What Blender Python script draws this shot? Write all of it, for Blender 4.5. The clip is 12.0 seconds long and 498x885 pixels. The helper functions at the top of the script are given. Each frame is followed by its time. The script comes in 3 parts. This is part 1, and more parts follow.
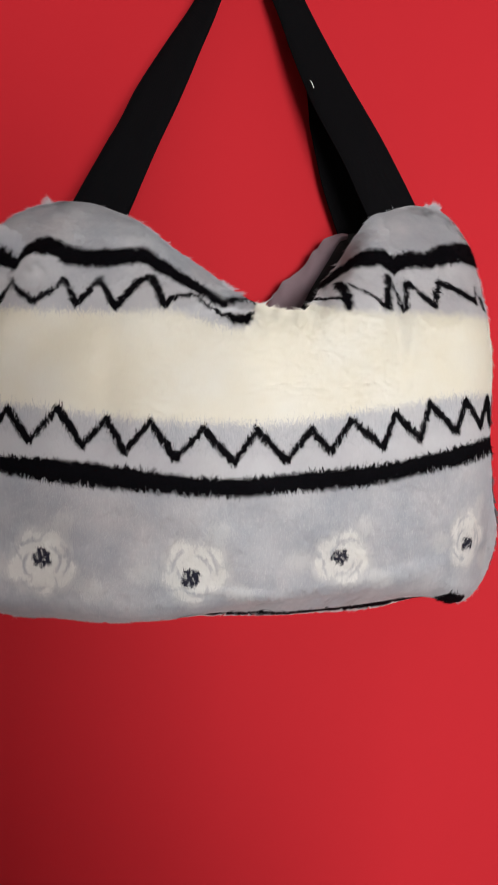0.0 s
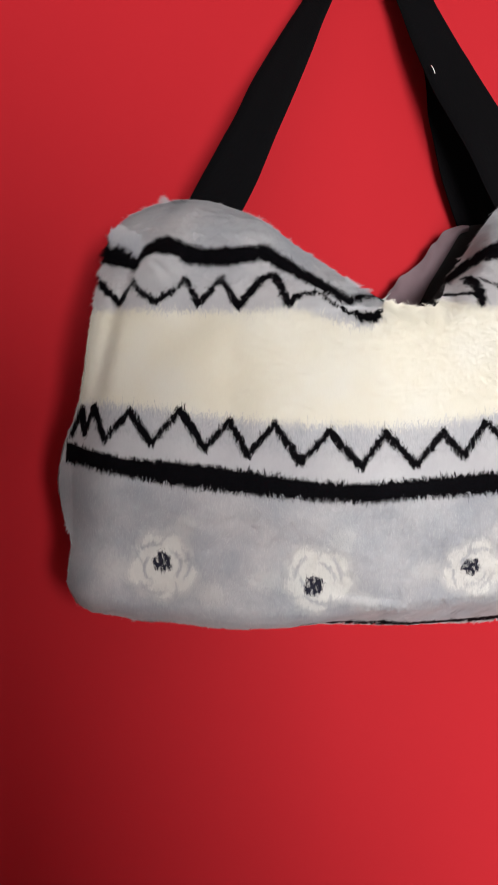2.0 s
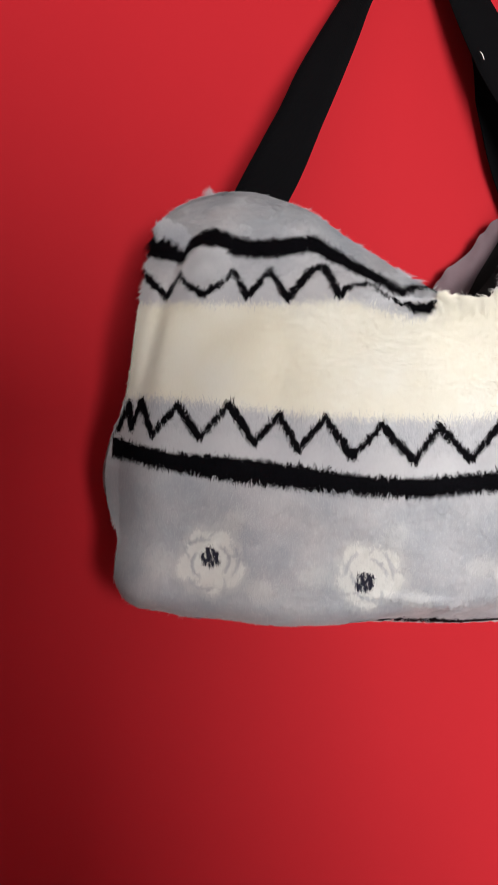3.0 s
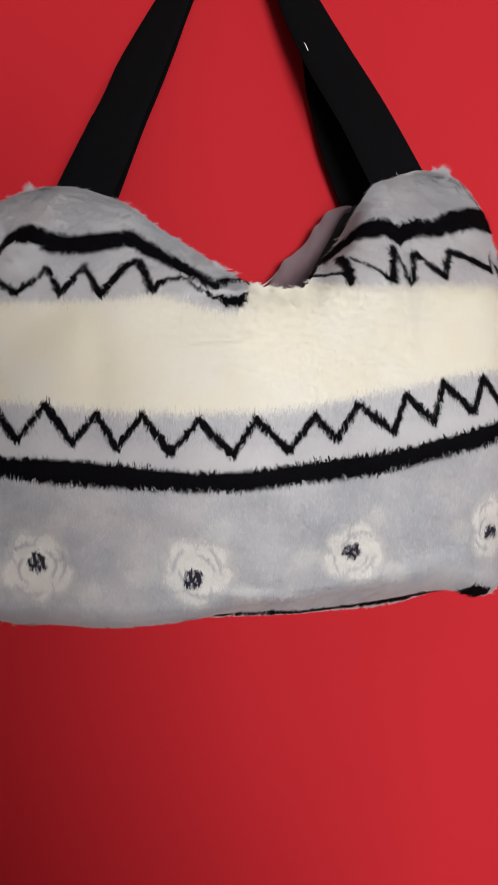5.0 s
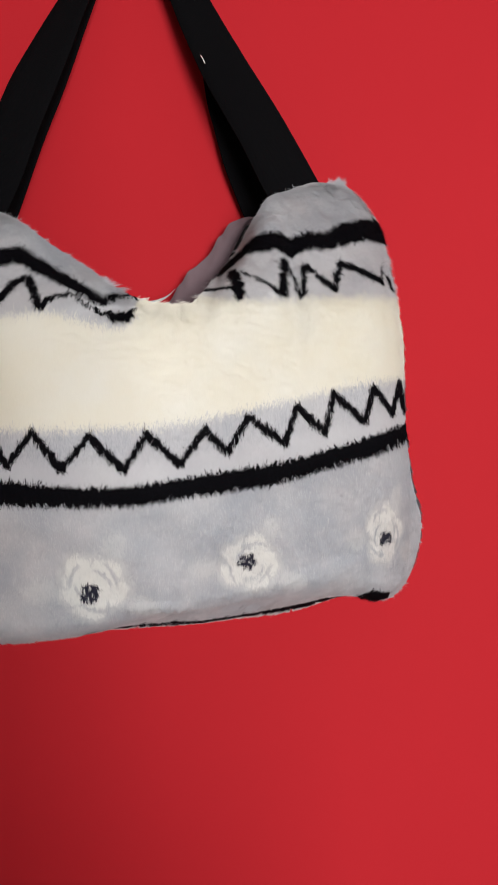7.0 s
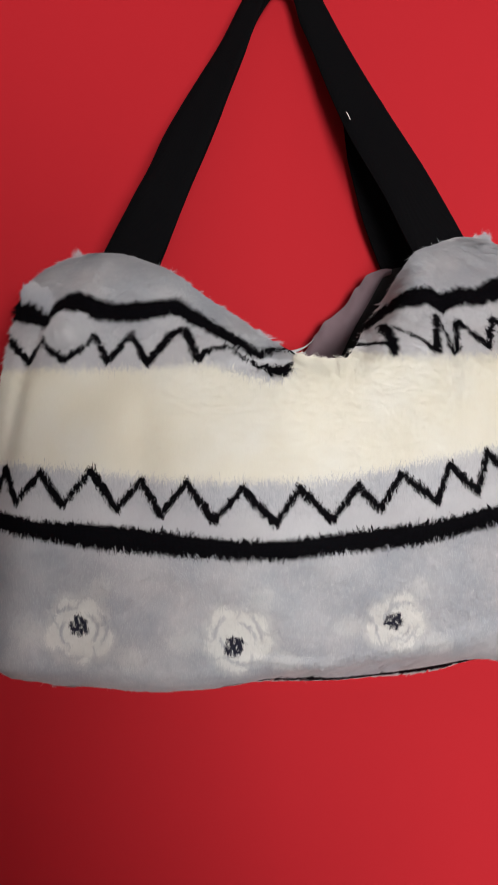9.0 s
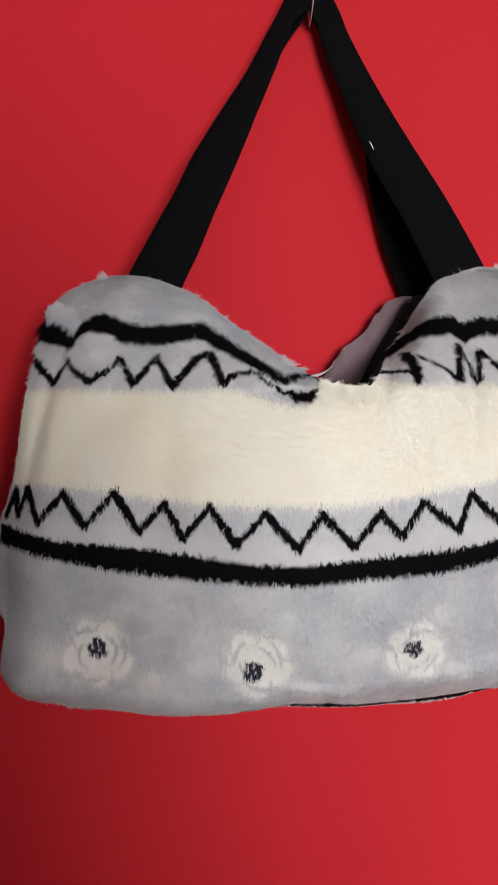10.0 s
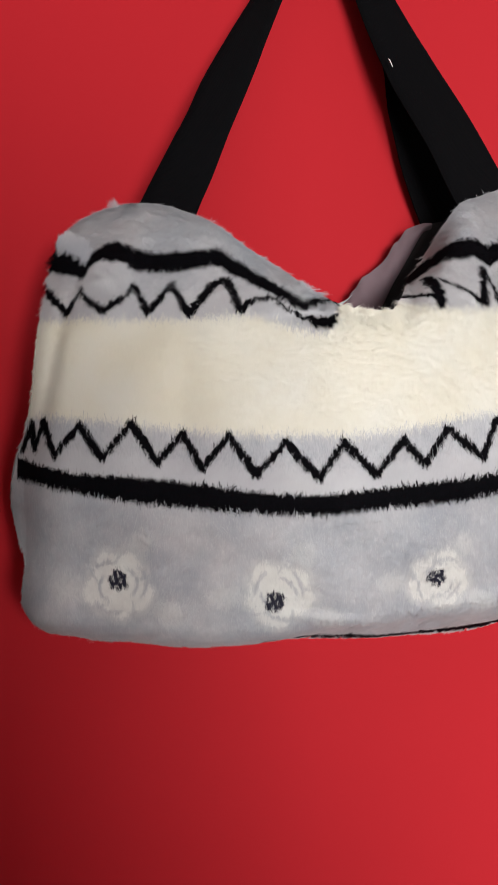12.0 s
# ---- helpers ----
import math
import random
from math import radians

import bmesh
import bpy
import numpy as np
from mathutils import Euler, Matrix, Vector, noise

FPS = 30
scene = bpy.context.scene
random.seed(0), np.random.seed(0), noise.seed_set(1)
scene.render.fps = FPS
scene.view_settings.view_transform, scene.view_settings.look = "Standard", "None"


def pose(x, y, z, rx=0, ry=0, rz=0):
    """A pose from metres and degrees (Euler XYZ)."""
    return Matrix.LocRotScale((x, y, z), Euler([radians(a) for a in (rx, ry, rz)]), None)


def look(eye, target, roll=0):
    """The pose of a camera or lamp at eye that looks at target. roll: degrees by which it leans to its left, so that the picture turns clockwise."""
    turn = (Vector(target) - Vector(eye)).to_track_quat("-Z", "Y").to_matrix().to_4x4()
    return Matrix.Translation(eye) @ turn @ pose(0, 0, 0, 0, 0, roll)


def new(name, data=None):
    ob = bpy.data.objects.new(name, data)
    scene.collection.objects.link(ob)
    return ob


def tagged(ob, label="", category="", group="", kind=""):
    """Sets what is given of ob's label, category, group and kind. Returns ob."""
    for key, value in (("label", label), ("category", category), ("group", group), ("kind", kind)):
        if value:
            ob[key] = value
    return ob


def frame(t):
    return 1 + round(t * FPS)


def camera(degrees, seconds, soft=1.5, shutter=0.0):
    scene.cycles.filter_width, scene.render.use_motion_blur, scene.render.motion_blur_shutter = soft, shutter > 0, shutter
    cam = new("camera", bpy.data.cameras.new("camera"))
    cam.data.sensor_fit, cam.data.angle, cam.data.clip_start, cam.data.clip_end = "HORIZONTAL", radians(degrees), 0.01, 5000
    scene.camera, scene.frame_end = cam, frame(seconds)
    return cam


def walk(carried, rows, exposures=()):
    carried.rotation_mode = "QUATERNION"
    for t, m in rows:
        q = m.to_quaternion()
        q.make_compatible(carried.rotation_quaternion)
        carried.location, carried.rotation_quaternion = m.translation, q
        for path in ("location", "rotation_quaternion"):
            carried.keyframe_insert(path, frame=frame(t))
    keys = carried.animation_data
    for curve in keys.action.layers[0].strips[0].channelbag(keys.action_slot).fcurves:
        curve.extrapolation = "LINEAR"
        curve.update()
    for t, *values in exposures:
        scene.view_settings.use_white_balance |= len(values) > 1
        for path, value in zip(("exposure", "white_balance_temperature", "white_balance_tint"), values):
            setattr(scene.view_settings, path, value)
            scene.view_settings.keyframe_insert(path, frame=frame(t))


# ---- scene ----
cam = camera(40.1, 12.0, soft=1.35)
PATH = [
    (0, (-0.048, 0.022, 1.523), (0.131, 2.013, 1.552), 0.8),
    (0.5, (-0.047, 0.023, 1.522), (0.131, 2.015, 1.533), 0.6),
    (1, (-0.05, 0.024, 1.526), (0.106, 2.017, 1.555), 0.2),
    (1.5, (-0.062, 0.03, 1.531), (0.069, 2.026, 1.549), 0.6),
    (2, (-0.095, 0.042, 1.527), (-0.099, 2.042, 1.545), 1.0),
    (2.5, (-0.107, 0.042, 1.524), (-0.212, 2.039, 1.553), 0.7),
    (2.7, (-0.118, 0.045, 1.524), (-0.201, 2.044, 1.542), 0.9),
    (4.3, (-0.078, 0.054, 1.522), (-0.08, 2.054, 1.526), 0.1),
    (4.5, (-0.059, 0.055, 1.523), (-0.033, 2.055, 1.531), -0.3),
    (5, (-0.021, 0.055, 1.524), (0.064, 2.053, 1.523), -1.5),
    (5.5, (0.023, 0.052, 1.52), (0.164, 2.047, 1.518), -2.7),
    (6, (0.044, 0.045, 1.522), (0.19, 2.04, 1.515), -3.0),
    (6.5, (0.044, 0.047, 1.525), (0.197, 2.041, 1.53), -2.6),
    (6.7, (0.046, 0.046, 1.53), (0.203, 2.04, 1.513), -2.7),
    (8.3, (-0.014, 0.047, 1.541), (0.083, 2.045, 1.55), -1.3),
    (8.5, (-0.018, 0.053, 1.543), (0.037, 2.052, 1.558), -1.2),
    (9, (-0.037, 0.052, 1.556), (-0.012, 2.05, 1.63), -0.8),
    (9.5, (-0.05, 0.044, 1.567), (-0.03, 2.04, 1.697), -0.2),
    (10, (-0.058, 0.05, 1.564), (-0.02, 2.046, 1.68), 0.3),
    (10.5, (-0.057, 0.051, 1.561), (-0.023, 2.049, 1.654), 0.2),
    (11, (-0.067, 0.049, 1.56), (-0.059, 2.047, 1.651), 0.9),
    (11.5, (-0.07, 0.055, 1.545), (-0.084, 2.055, 1.589), 0.5),
    (12, (-0.066, 0.061, 1.539), (-0.052, 2.061, 1.546), -0.4),
]
EXPOSURES = [(0.0, -0.10), (1.5, -0.06), (2.0, 0.11), (2.5, 0.20), (4.5, -0.07), (5.5, -0.20), (6.5, -0.20), (8.5, -0.19), (9.5, -0.14), (11.0, -0.05), (12.0, -0.05)]
walk(cam, [(t, look(eye, target, roll)) for t, eye, target, roll in PATH], EXPOSURES)

# ---------------------------------------------------------------- light
world = bpy.data.worlds.new("world")
scene.world = world
world.use_nodes = True
world.node_tree.nodes["Background"].inputs[0].default_value = (0.8, 0.88, 1.0, 1)
world.node_tree.nodes["Background"].inputs[1].default_value = 0.25

WALL_Y = 0.700           # face of the red wall
BACK_Y = -1.60           # wall with the window, behind the camera
WINDOW = (0.08, 1.08, 1.00, 1.92)   # x and z limits of its opening

lamp = bpy.data.lights.new("window_light", "AREA")
lamp.shape, lamp.size, lamp.size_y, lamp.energy = "RECTANGLE", 0.74, 0.72, 71
lamp.color = (1.0, 0.97, 0.95)
lamp_ob = new("window_light", lamp)
lamp_ob.matrix_world = look((0.58, BACK_Y - 0.05, 1.50), (0.22, 0.7, 1.50))


# ---------------------------------------------------------------- materials
def material(name):
    m = bpy.data.materials.new(name)
    m.use_nodes = True
    return m, m.node_tree.nodes, m.node_tree.links, m.node_tree.nodes["Principled BSDF"]


def fur(name, dark, light, sheen=0.25, blotch=None, rough=0.9, warm=(1.0, 0.97, 0.96)):
    """Short plush pile: each hair takes its own tone, with soft larger patches over it."""
    m, nodes, links, bsdf = material(name)
    geo, coord = nodes.new("ShaderNodeNewGeometry"), nodes.new("ShaderNodeTexCoord")
    mix = nodes.new("ShaderNodeMix")
    mix.data_type = "RGBA"
    mix.inputs[6].default_value, mix.inputs[7].default_value = (*dark, 1), (*light, 1)
    links.new(geo.outputs["Random Per Island"], mix.inputs[0])
    tex = nodes.new("ShaderNodeTexNoise")
    tex.inputs["Scale"].default_value, tex.inputs["Detail"].default_value = 26, 4
    links.new(coord.outputs["Object"], tex.inputs["Vector"])
    ramp = nodes.new("ShaderNodeValToRGB")
    ramp.color_ramp.elements[0].position, ramp.color_ramp.elements[1].position = 0.36, 0.68
    links.new(tex.outputs["Fac"], ramp.inputs[0])
    patch = nodes.new("ShaderNodeMix")
    patch.data_type, patch.blend_type = "RGBA", "MULTIPLY"
    patch.inputs[0].default_value = 1.0
    links.new(mix.outputs[2], patch.inputs[6])
    low = blotch or (0.9, 0.9, 0.92)
    ramp.color_ramp.elements[0].color, ramp.color_ramp.elements[1].color = (*low, 1), (1, 1, 1, 1)
    links.new(ramp.outputs[0], patch.inputs[7])
    wide, tint = nodes.new("ShaderNodeTexNoise"), nodes.new("ShaderNodeMix")
    wide.inputs["Scale"].default_value, wide.inputs["Detail"].default_value = 8, 2
    tint.data_type, tint.blend_type = "RGBA", "MULTIPLY"
    tint.inputs[7].default_value = (*warm, 1)
    span = nodes.new("ShaderNodeMapRange")
    span.inputs[1].default_value, span.inputs[2].default_value = 0.40, 0.62
    links.new(coord.outputs["Object"], wide.inputs["Vector"])
    links.new(wide.outputs["Fac"], span.inputs[0])
    links.new(span.outputs[0], tint.inputs[0])
    links.new(patch.outputs[2], tint.inputs[6])
    links.new(tint.outputs[2], bsdf.inputs["Base Color"])
    bsdf.inputs["Roughness"].default_value = rough
    bsdf.inputs["Specular IOR Level"].default_value = 0.05 if rough < 0.85 or sheen == 0 else 0.12
    bsdf.inputs["Sheen Weight"].default_value = sheen
    bsdf.inputs["Sheen Roughness"].default_value = 0.6
    return m


FUR_GREY = fur("grey_fur", (0.415, 0.425, 0.447), (0.475, 0.487, 0.512), blotch=(0.78, 0.815, 0.855))
FUR_PALE = fur("pale_grey_fur", (0.50, 0.515, 0.535), (0.555, 0.57, 0.59))
FUR_CREAM = fur("cream_fur", (0.715, 0.712, 0.645), (0.745, 0.742, 0.672), blotch=(0.99, 0.97, 0.925), warm=(1.0, 0.985, 0.95))
FUR_WHITE = fur("white_fur", (0.63, 0.645, 0.62), (0.69, 0.705, 0.675))
FUR_MIST = fur("mixed_fur", (0.49, 0.503, 0.51), (0.55, 0.563, 0.565), blotch=(0.84, 0.86, 0.88))
FUR_BLACK = fur("black_fur", (0.0014, 0.0013, 0.002), (0.0045, 0.0042, 0.006), sheen=0.0, rough=0.9)
FUR_NAVY = fur("navy_fur", (0.008, 0.009, 0.018), (0.035, 0.036, 0.055), sheen=0.04, rough=0.8)


def paint():
    m, nodes, links, bsdf = material("red_paint")
    coord = nodes.new("ShaderNodeTexCoord")
    big, fine = nodes.new("ShaderNodeTexNoise"), nodes.new("ShaderNodeTexNoise")
    big.inputs["Scale"].default_value, big.inputs["Detail"].default_value = 2.2, 3
    fine.inputs["Scale"].default_value, fine.inputs["Detail"].default_value = 420, 3
    mix = nodes.new("ShaderNodeMix")
    mix.data_type = "RGBA"
    mix.inputs[6].default_value, mix.inputs[7].default_value = (0.415, 0.0132, 0.0202, 1), (0.455, 0.0158, 0.0240, 1)
    bump = nodes.new("ShaderNodeBump")
    bump.inputs["Strength"].default_value, bump.inputs["Distance"].default_value = 0.08, 0.0006
    for t in (big, fine):
        links.new(coord.outputs["Object"], t.inputs["Vector"])
    links.new(big.outputs["Fac"], mix.inputs[0])
    links.new(mix.outputs[2], bsdf.inputs["Base Color"])
    links.new(fine.outputs["Fac"], bump.inputs["Height"])
    links.new(bump.outputs[0], bsdf.inputs["Normal"])
    bsdf.inputs["Roughness"].default_value = 0.75
    bsdf.inputs["Specular IOR Level"].default_value = 0.12
    return m


def plain(name, colour, rough=0.8, metal=0.0, scale=60, depth=0.0005, spread=0.12):
    m, nodes, links, bsdf = material(name)
    coord, tex = nodes.new("ShaderNodeTexCoord"), nodes.new("ShaderNodeTexNoise")
    tex.inputs["Scale"].default_value, tex.inputs["Detail"].default_value = scale, 4
    mix = nodes.new("ShaderNodeMix")
    mix.data_type = "RGBA"
    mix.inputs[6].default_value = (*[c * (1 - spread) for c in colour], 1)
    mix.inputs[7].default_value = (*[min(1, c * (1 + spread)) for c in colour], 1)
    bump = nodes.new("ShaderNodeBump")
    bump.inputs["Strength"].default_value, bump.inputs["Distance"].default_value = 0.3, depth
    links.new(coord.outputs["Object"], tex.inputs["Vector"])
    links.new(tex.outputs["Fac"], mix.inputs[0])
    links.new(mix.outputs[2], bsdf.inputs["Base Color"])
    links.new(tex.outputs["Fac"], bump.inputs["Height"])
    links.new(bump.outputs[0], bsdf.inputs["Normal"])
    bsdf.inputs["Roughness"].default_value, bsdf.inputs["Metallic"].default_value = rough, metal
    return m


def webbing():
    """Black woven strap: fine ribs across its length."""
    m, nodes, links, bsdf = material("black_webbing")
    uv, wave, tex = nodes.new("ShaderNodeUVMap"), nodes.new("ShaderNodeTexWave"), nodes.new("ShaderNodeTexNoise")
    wave.inputs["Scale"].default_value = 300
    wave.bands_direction = "Y"
    tex.inputs["Scale"].default_value, tex.inputs["Detail"].default_value = 900, 2
    mix = nodes.new("ShaderNodeMix")
    mix.data_type = "RGBA"
    mix.inputs[6].default_value, mix.inputs[7].default_value = (0.0011, 0.0011, 0.0016, 1), (0.0028, 0.0028, 0.0036, 1)
    bump = nodes.new("ShaderNodeBump")
    bump.inputs["Strength"].default_value, bump.inputs["Distance"].default_value = 0.35, 0.0004
    links.new(uv.outputs[0], wave.inputs["Vector"])
    links.new(uv.outputs[0], tex.inputs["Vector"])
    links.new(tex.outputs["Fac"], mix.inputs[0])
    links.new(mix.outputs[2], bsdf.inputs["Base Color"])
    links.new(wave.outputs["Fac"], bump.inputs["Height"])
    links.new(bump.outputs[0], bsdf.inputs["Normal"])
    bsdf.inputs["Roughness"].default_value = 0.85
    bsdf.inputs["Specular IOR Level"].default_value = 0.07
    return m


RED = paint()
OFFWHITE = plain("offwhite_paint", (0.36, 0.355, 0.345), 0.8, scale=30)
BOARDS = plain("pale_floor", (0.55, 0.53, 0.50), 0.5, scale=12)
WEBBING = webbing()
# near-black colour that stands for the shade inside the bag
INSIDE_SHADE = plain("black_inside_shade", (0.008, 0.007, 0.009), 0.7, scale=300)
HEM = plain("mauve_hem", (0.165, 0.115, 0.132), 0.9, scale=90, depth=0.001)
WIRE = plain("white_wire", (0.80, 0.80, 0.80), 0.25, metal=0.6, scale=200, depth=0.0001)
THREAD = plain("white_thread", (0.80, 0.80, 0.78), 0.7, scale=500)


# ---------------------------------------------------------------- mesh helpers
def part(name, bm, mat, parent=None, label=""):
    """Links a bmesh as one mesh object under a thing or a part."""
    me = bpy.data.meshes.new(name)
    bm.to_mesh(me)
    bm.free()
    me.materials.append(mat)
    ob = new(name, me)
    ob.parent = parent
    return tagged(ob, label)


def mesh_part(name, verts, faces, mat, parent=None, label="", smooth=None):
    """Links arrays of corners and faces (quads and triangles) as one mesh object."""
    me = bpy.data.meshes.new(name)
    me.from_pydata(verts, [], faces)
    if smooth is not None:
        me.polygons.foreach_set("use_smooth", smooth)
    me.materials.append(mat)
    me.update()
    ob = new(name, me)
    ob.parent = parent
    return tagged(ob, label)


def slab(name, lo, hi, mat, label=""):
    bm = bmesh.new()
    bmesh.ops.create_cube(bm, size=1)
    for v in bm.verts:
        v.co = Vector([lo[i] + (v.co[i] + 0.5) * (hi[i] - lo[i]) for i in range(3)])
    return tagged(part(name, bm, mat), label, kind="structure")


# ---------------------------------------------------------------- the room
slab("wall_north", (-1.9, WALL_Y, 0), (1.9, WALL_Y + 0.12, 2.6), RED, "smooth matte red painted wall behind the bag")
slab("wall_west", (-2.0, BACK_Y, 0), (-1.9, WALL_Y + 0.12, 2.6), OFFWHITE, "plain off-white side wall")
slab("wall_east", (1.9, BACK_Y, 0), (2.0, WALL_Y + 0.12, 2.6), OFFWHITE, "plain off-white side wall")
slab("floor", (-2.0, BACK_Y - 0.1, -0.1), (2.0, WALL_Y + 0.12, 0), BOARDS, "plain pale floor of the room")
slab("ceiling", (-2.0, BACK_Y - 0.1, 2.6), (2.0, WALL_Y + 0.12, 2.7), OFFWHITE, "plain off-white ceiling")
# unseen walls added behind the camera to cast shade on the lower left
slab("shade_screen", (-1.9, -0.28, 0), (0.08, -0.20, 1.67), OFFWHITE, "unseen screen wall behind the camera, added to shade the left")
slab("shade_screen_low", (0.08, -0.28, 0), (0.19, -0.20, 1.34), OFFWHITE, "unseen lower end of the screen wall, added to shade the lower left")
X0, X1, Z0, Z1 = WINDOW


def south_wall():
    bm = bmesh.new()
    for lo, hi in (((-2.0, 0), (X0, 2.6)), ((X1, 0), (2.0, 2.6)), ((X0, 0), (X1, Z0)), ((X0, Z1), (X1, 2.6))):
        geom = bmesh.ops.create_cube(bm, size=1)["verts"]
        for v in geom:
            v.co = Vector((lo[0] + (v.co.x + 0.5) * (hi[0] - lo[0]), BACK_Y + (v.co.y - 0.5) * 0.1,
                           lo[1] + (v.co.z + 0.5) * (hi[1] - lo[1])))
    return tagged(part("wall_south", bm, OFFWHITE), "plain off-white wall with a window opening", kind="structure")


south_wall()


# ---------------------------------------------------------------- shape of the bag
def curve(*points):
    """A smooth function through (place, value) points."""
    xs, ys = np.array([p[0] for p in points], float), np.array([p[1] for p in points], float)
    slope = np.gradient(ys, xs)
    secant = np.diff(ys) / np.diff(xs)
    for i in range(1, len(xs) - 1):
        if secant[i - 1] * secant[i] <= 0:
            slope[i] = 0

    def value(x):
        x = np.clip(np.asarray(x, float), xs[0], xs[-1])
        i = np.clip(np.searchsorted(xs, x, side="right") - 1, 0, len(xs) - 2)
        h = xs[i + 1] - xs[i]
        t = (x - xs[i]) / h
        return ((2 * t**3 - 3 * t**2 + 1) * ys[i] + (t**3 - 2 * t**2 + t) * h * slope[i]
                + (3 * t**2 - 2 * t**3) * ys[i + 1] + (t**3 - t**2) * h * slope[i + 1])
    return value


def lines(*points):
    xs, ys = [p[0] for p in points], [p[1] for p in points]
    return lambda x: np.interp(x, xs, ys)


LEFT = curve((1.36, -0.233), (1.388, -0.2385), (1.408, -0.2430), (1.424, -0.2425), (1.440, -0.2410), (1.458, -0.2490), (1.490, -0.2550), (1.520, -0.2500), (1.55, -0.2385), (1.63, -0.224), (1.70, -0.217), (1.76, -0.205))
RIGHT = curve((1.36, 0.213), (1.40, 0.2265), (1.43, 0.2300), (1.455, 0.2262), (1.475, 0.2225), (1.50, 0.2170), (1.54, 0.2135), (1.60, 0.2145), (1.65, 0.2115), (1.70, 0.2115), (1.76, 0.200))
RIM = curve((-0.217, 1.7100), (-0.203, 1.7250), (-0.184, 1.7350), (-0.159, 1.7400), (-0.130, 1.7355), (-0.112, 1.7280), (-0.089, 1.7140),
            (-0.066, 1.6940), (-0.035, 1.6710), (-0.008, 1.6490), (0.010, 1.6400), (0.042, 1.6370), (0.053, 1.6490), (0.067, 1.6710),
            (0.084, 1.6930), (0.102, 1.7220), (0.111, 1.7340), (0.131, 1.7440), (0.158, 1.7540), (0.179, 1.7540), (0.196, 1.7420), (0.2125, 1.7140))
FOOT = curve((-0.2440, 1.403), (-0.239, 1.3955), (-0.231, 1.3910), (-0.219, 1.3890), (-0.205, 1.3885), (-0.191, 1.3850), (-0.155, 1.384), (-0.113, 1.3805), (-0.06, 1.385), (0.0, 1.396), (0.06, 1.402),
             (0.12, 1.403), (0.165, 1.400), (0.190, 1.3925), (0.209, 1.395), (0.223, 1.407), (0.2300, 1.427))
DEPTH = curve((1.36, 0.034), (1.385, 0.027), (1.40, 0.023), (1.44, 0.014), (1.49, 0.003), (1.535, 0.0), (1.60, 0.0), (1.64, 0.005), (1.675, 0.022), (1.71, 0.038), (1.75, 0.062))


def bump(x, z, cx, cz, sx, sz, h):
    return h * np.exp(-((x - cx) / sx) ** 2 - ((z - cz) / sz) ** 2)


def face(x, z):
    """Depth of the bag's front at a place."""
    y = 0.553 + 0.6 * x**2 + DEPTH(z)
    turn = np.maximum(0, np.abs(x + 0.012) - 0.187)
    y = y + np.where(turn < 0.042, 9 * turn**2, 0.0159 + 0.5 * (turn - 0.042))
    y = y - bump(x, z, -0.245, 1.405, 0.05, 0.04, 0.020)             # full lower corner
    fold = (RIM(x) - z) * 0.58
    y = y + 0.034 * np.exp(-(np.maximum(fold, 0) / 0.010) ** 2) * np.clip((x - 0.040) / 0.028, 0, 1) ** 2 * np.clip((0.112 - x) / 0.025, 0, 1)   # mouth folded inwards
    y = y + bump(x, z, -0.204 + 0.25 * (z - 1.635), 1.615, 0.008, 0.06, 0.0036) - bump(x, z, -0.166, 1.672, 0.017, 0.022, 0.010)
    y = y + bump(x, z, 0.124, 1.665, 0.008, 0.06, 0.0048) + bump(x, z, 0.112, 1.60, 0.014, 0.05, 0.0025) + bump(x, z, -0.11, 1.59, 0.012, 0.05, 0.0015) + bump(x, z, -0.055, 1.66, 0.05, 0.02, 0.003)
    y = y - bump(x, z, 0.0, 1.62, 0.05, 0.03, 0.004) + bump(x, z, -0.008, 1.637, 0.02, 0.006, 0.006)
    y = y + bump(x, z, 0.085, 1.66, 0.012, 0.02, 0.003) - bump(x, z, -0.1, 1.71, 0.04, 0.012, 0.003)
    y = y - 0.0022 * np.exp(-((z - 1.412 - 0.20 * (x - 0.08)) / 0.009) ** 2) * np.exp(-((x - 0.12) / 0.06) ** 2)
    y = y - 0.0028 * np.exp(-((z - 1.405 + 0.12 * (x - 0.02)) / 0.005) ** 2) * np.exp(-((x - 0.03) / 0.05) ** 2)
    y = y + 0.0016 * np.sin(31 * x + 4 * np.sin(17 * z)) * np.sin(37 * z + 2.0 * np.sin(23 * x))
    return y


# pattern limits as functions of x
STRIPE_TOP = lines((-0.25, 1.712), (-0.218, 1.703), (-0.186, 1.686), (-0.183, 1.690), (-0.173, 1.698), (-0.165, 1.699), (-0.140, 1.688), (-0.113, 1.687),
                   (-0.085, 1.690), (-0.062, 1.673), (-0.036, 1.654), (-0.023, 1.644), (-0.006, 1.645), (0.006, 1.641), (0.008, 1.60), (0.046, 1.60), (0.048, 1.652), (0.062, 1.670),
                   (0.082, 1.687), (0.099, 1.697), (0.118, 1.699), (0.127, 1.694), (0.139, 1.699), (0.154, 1.698), (0.170, 1.708), (0.202, 1.717), (0.23, 1.717))
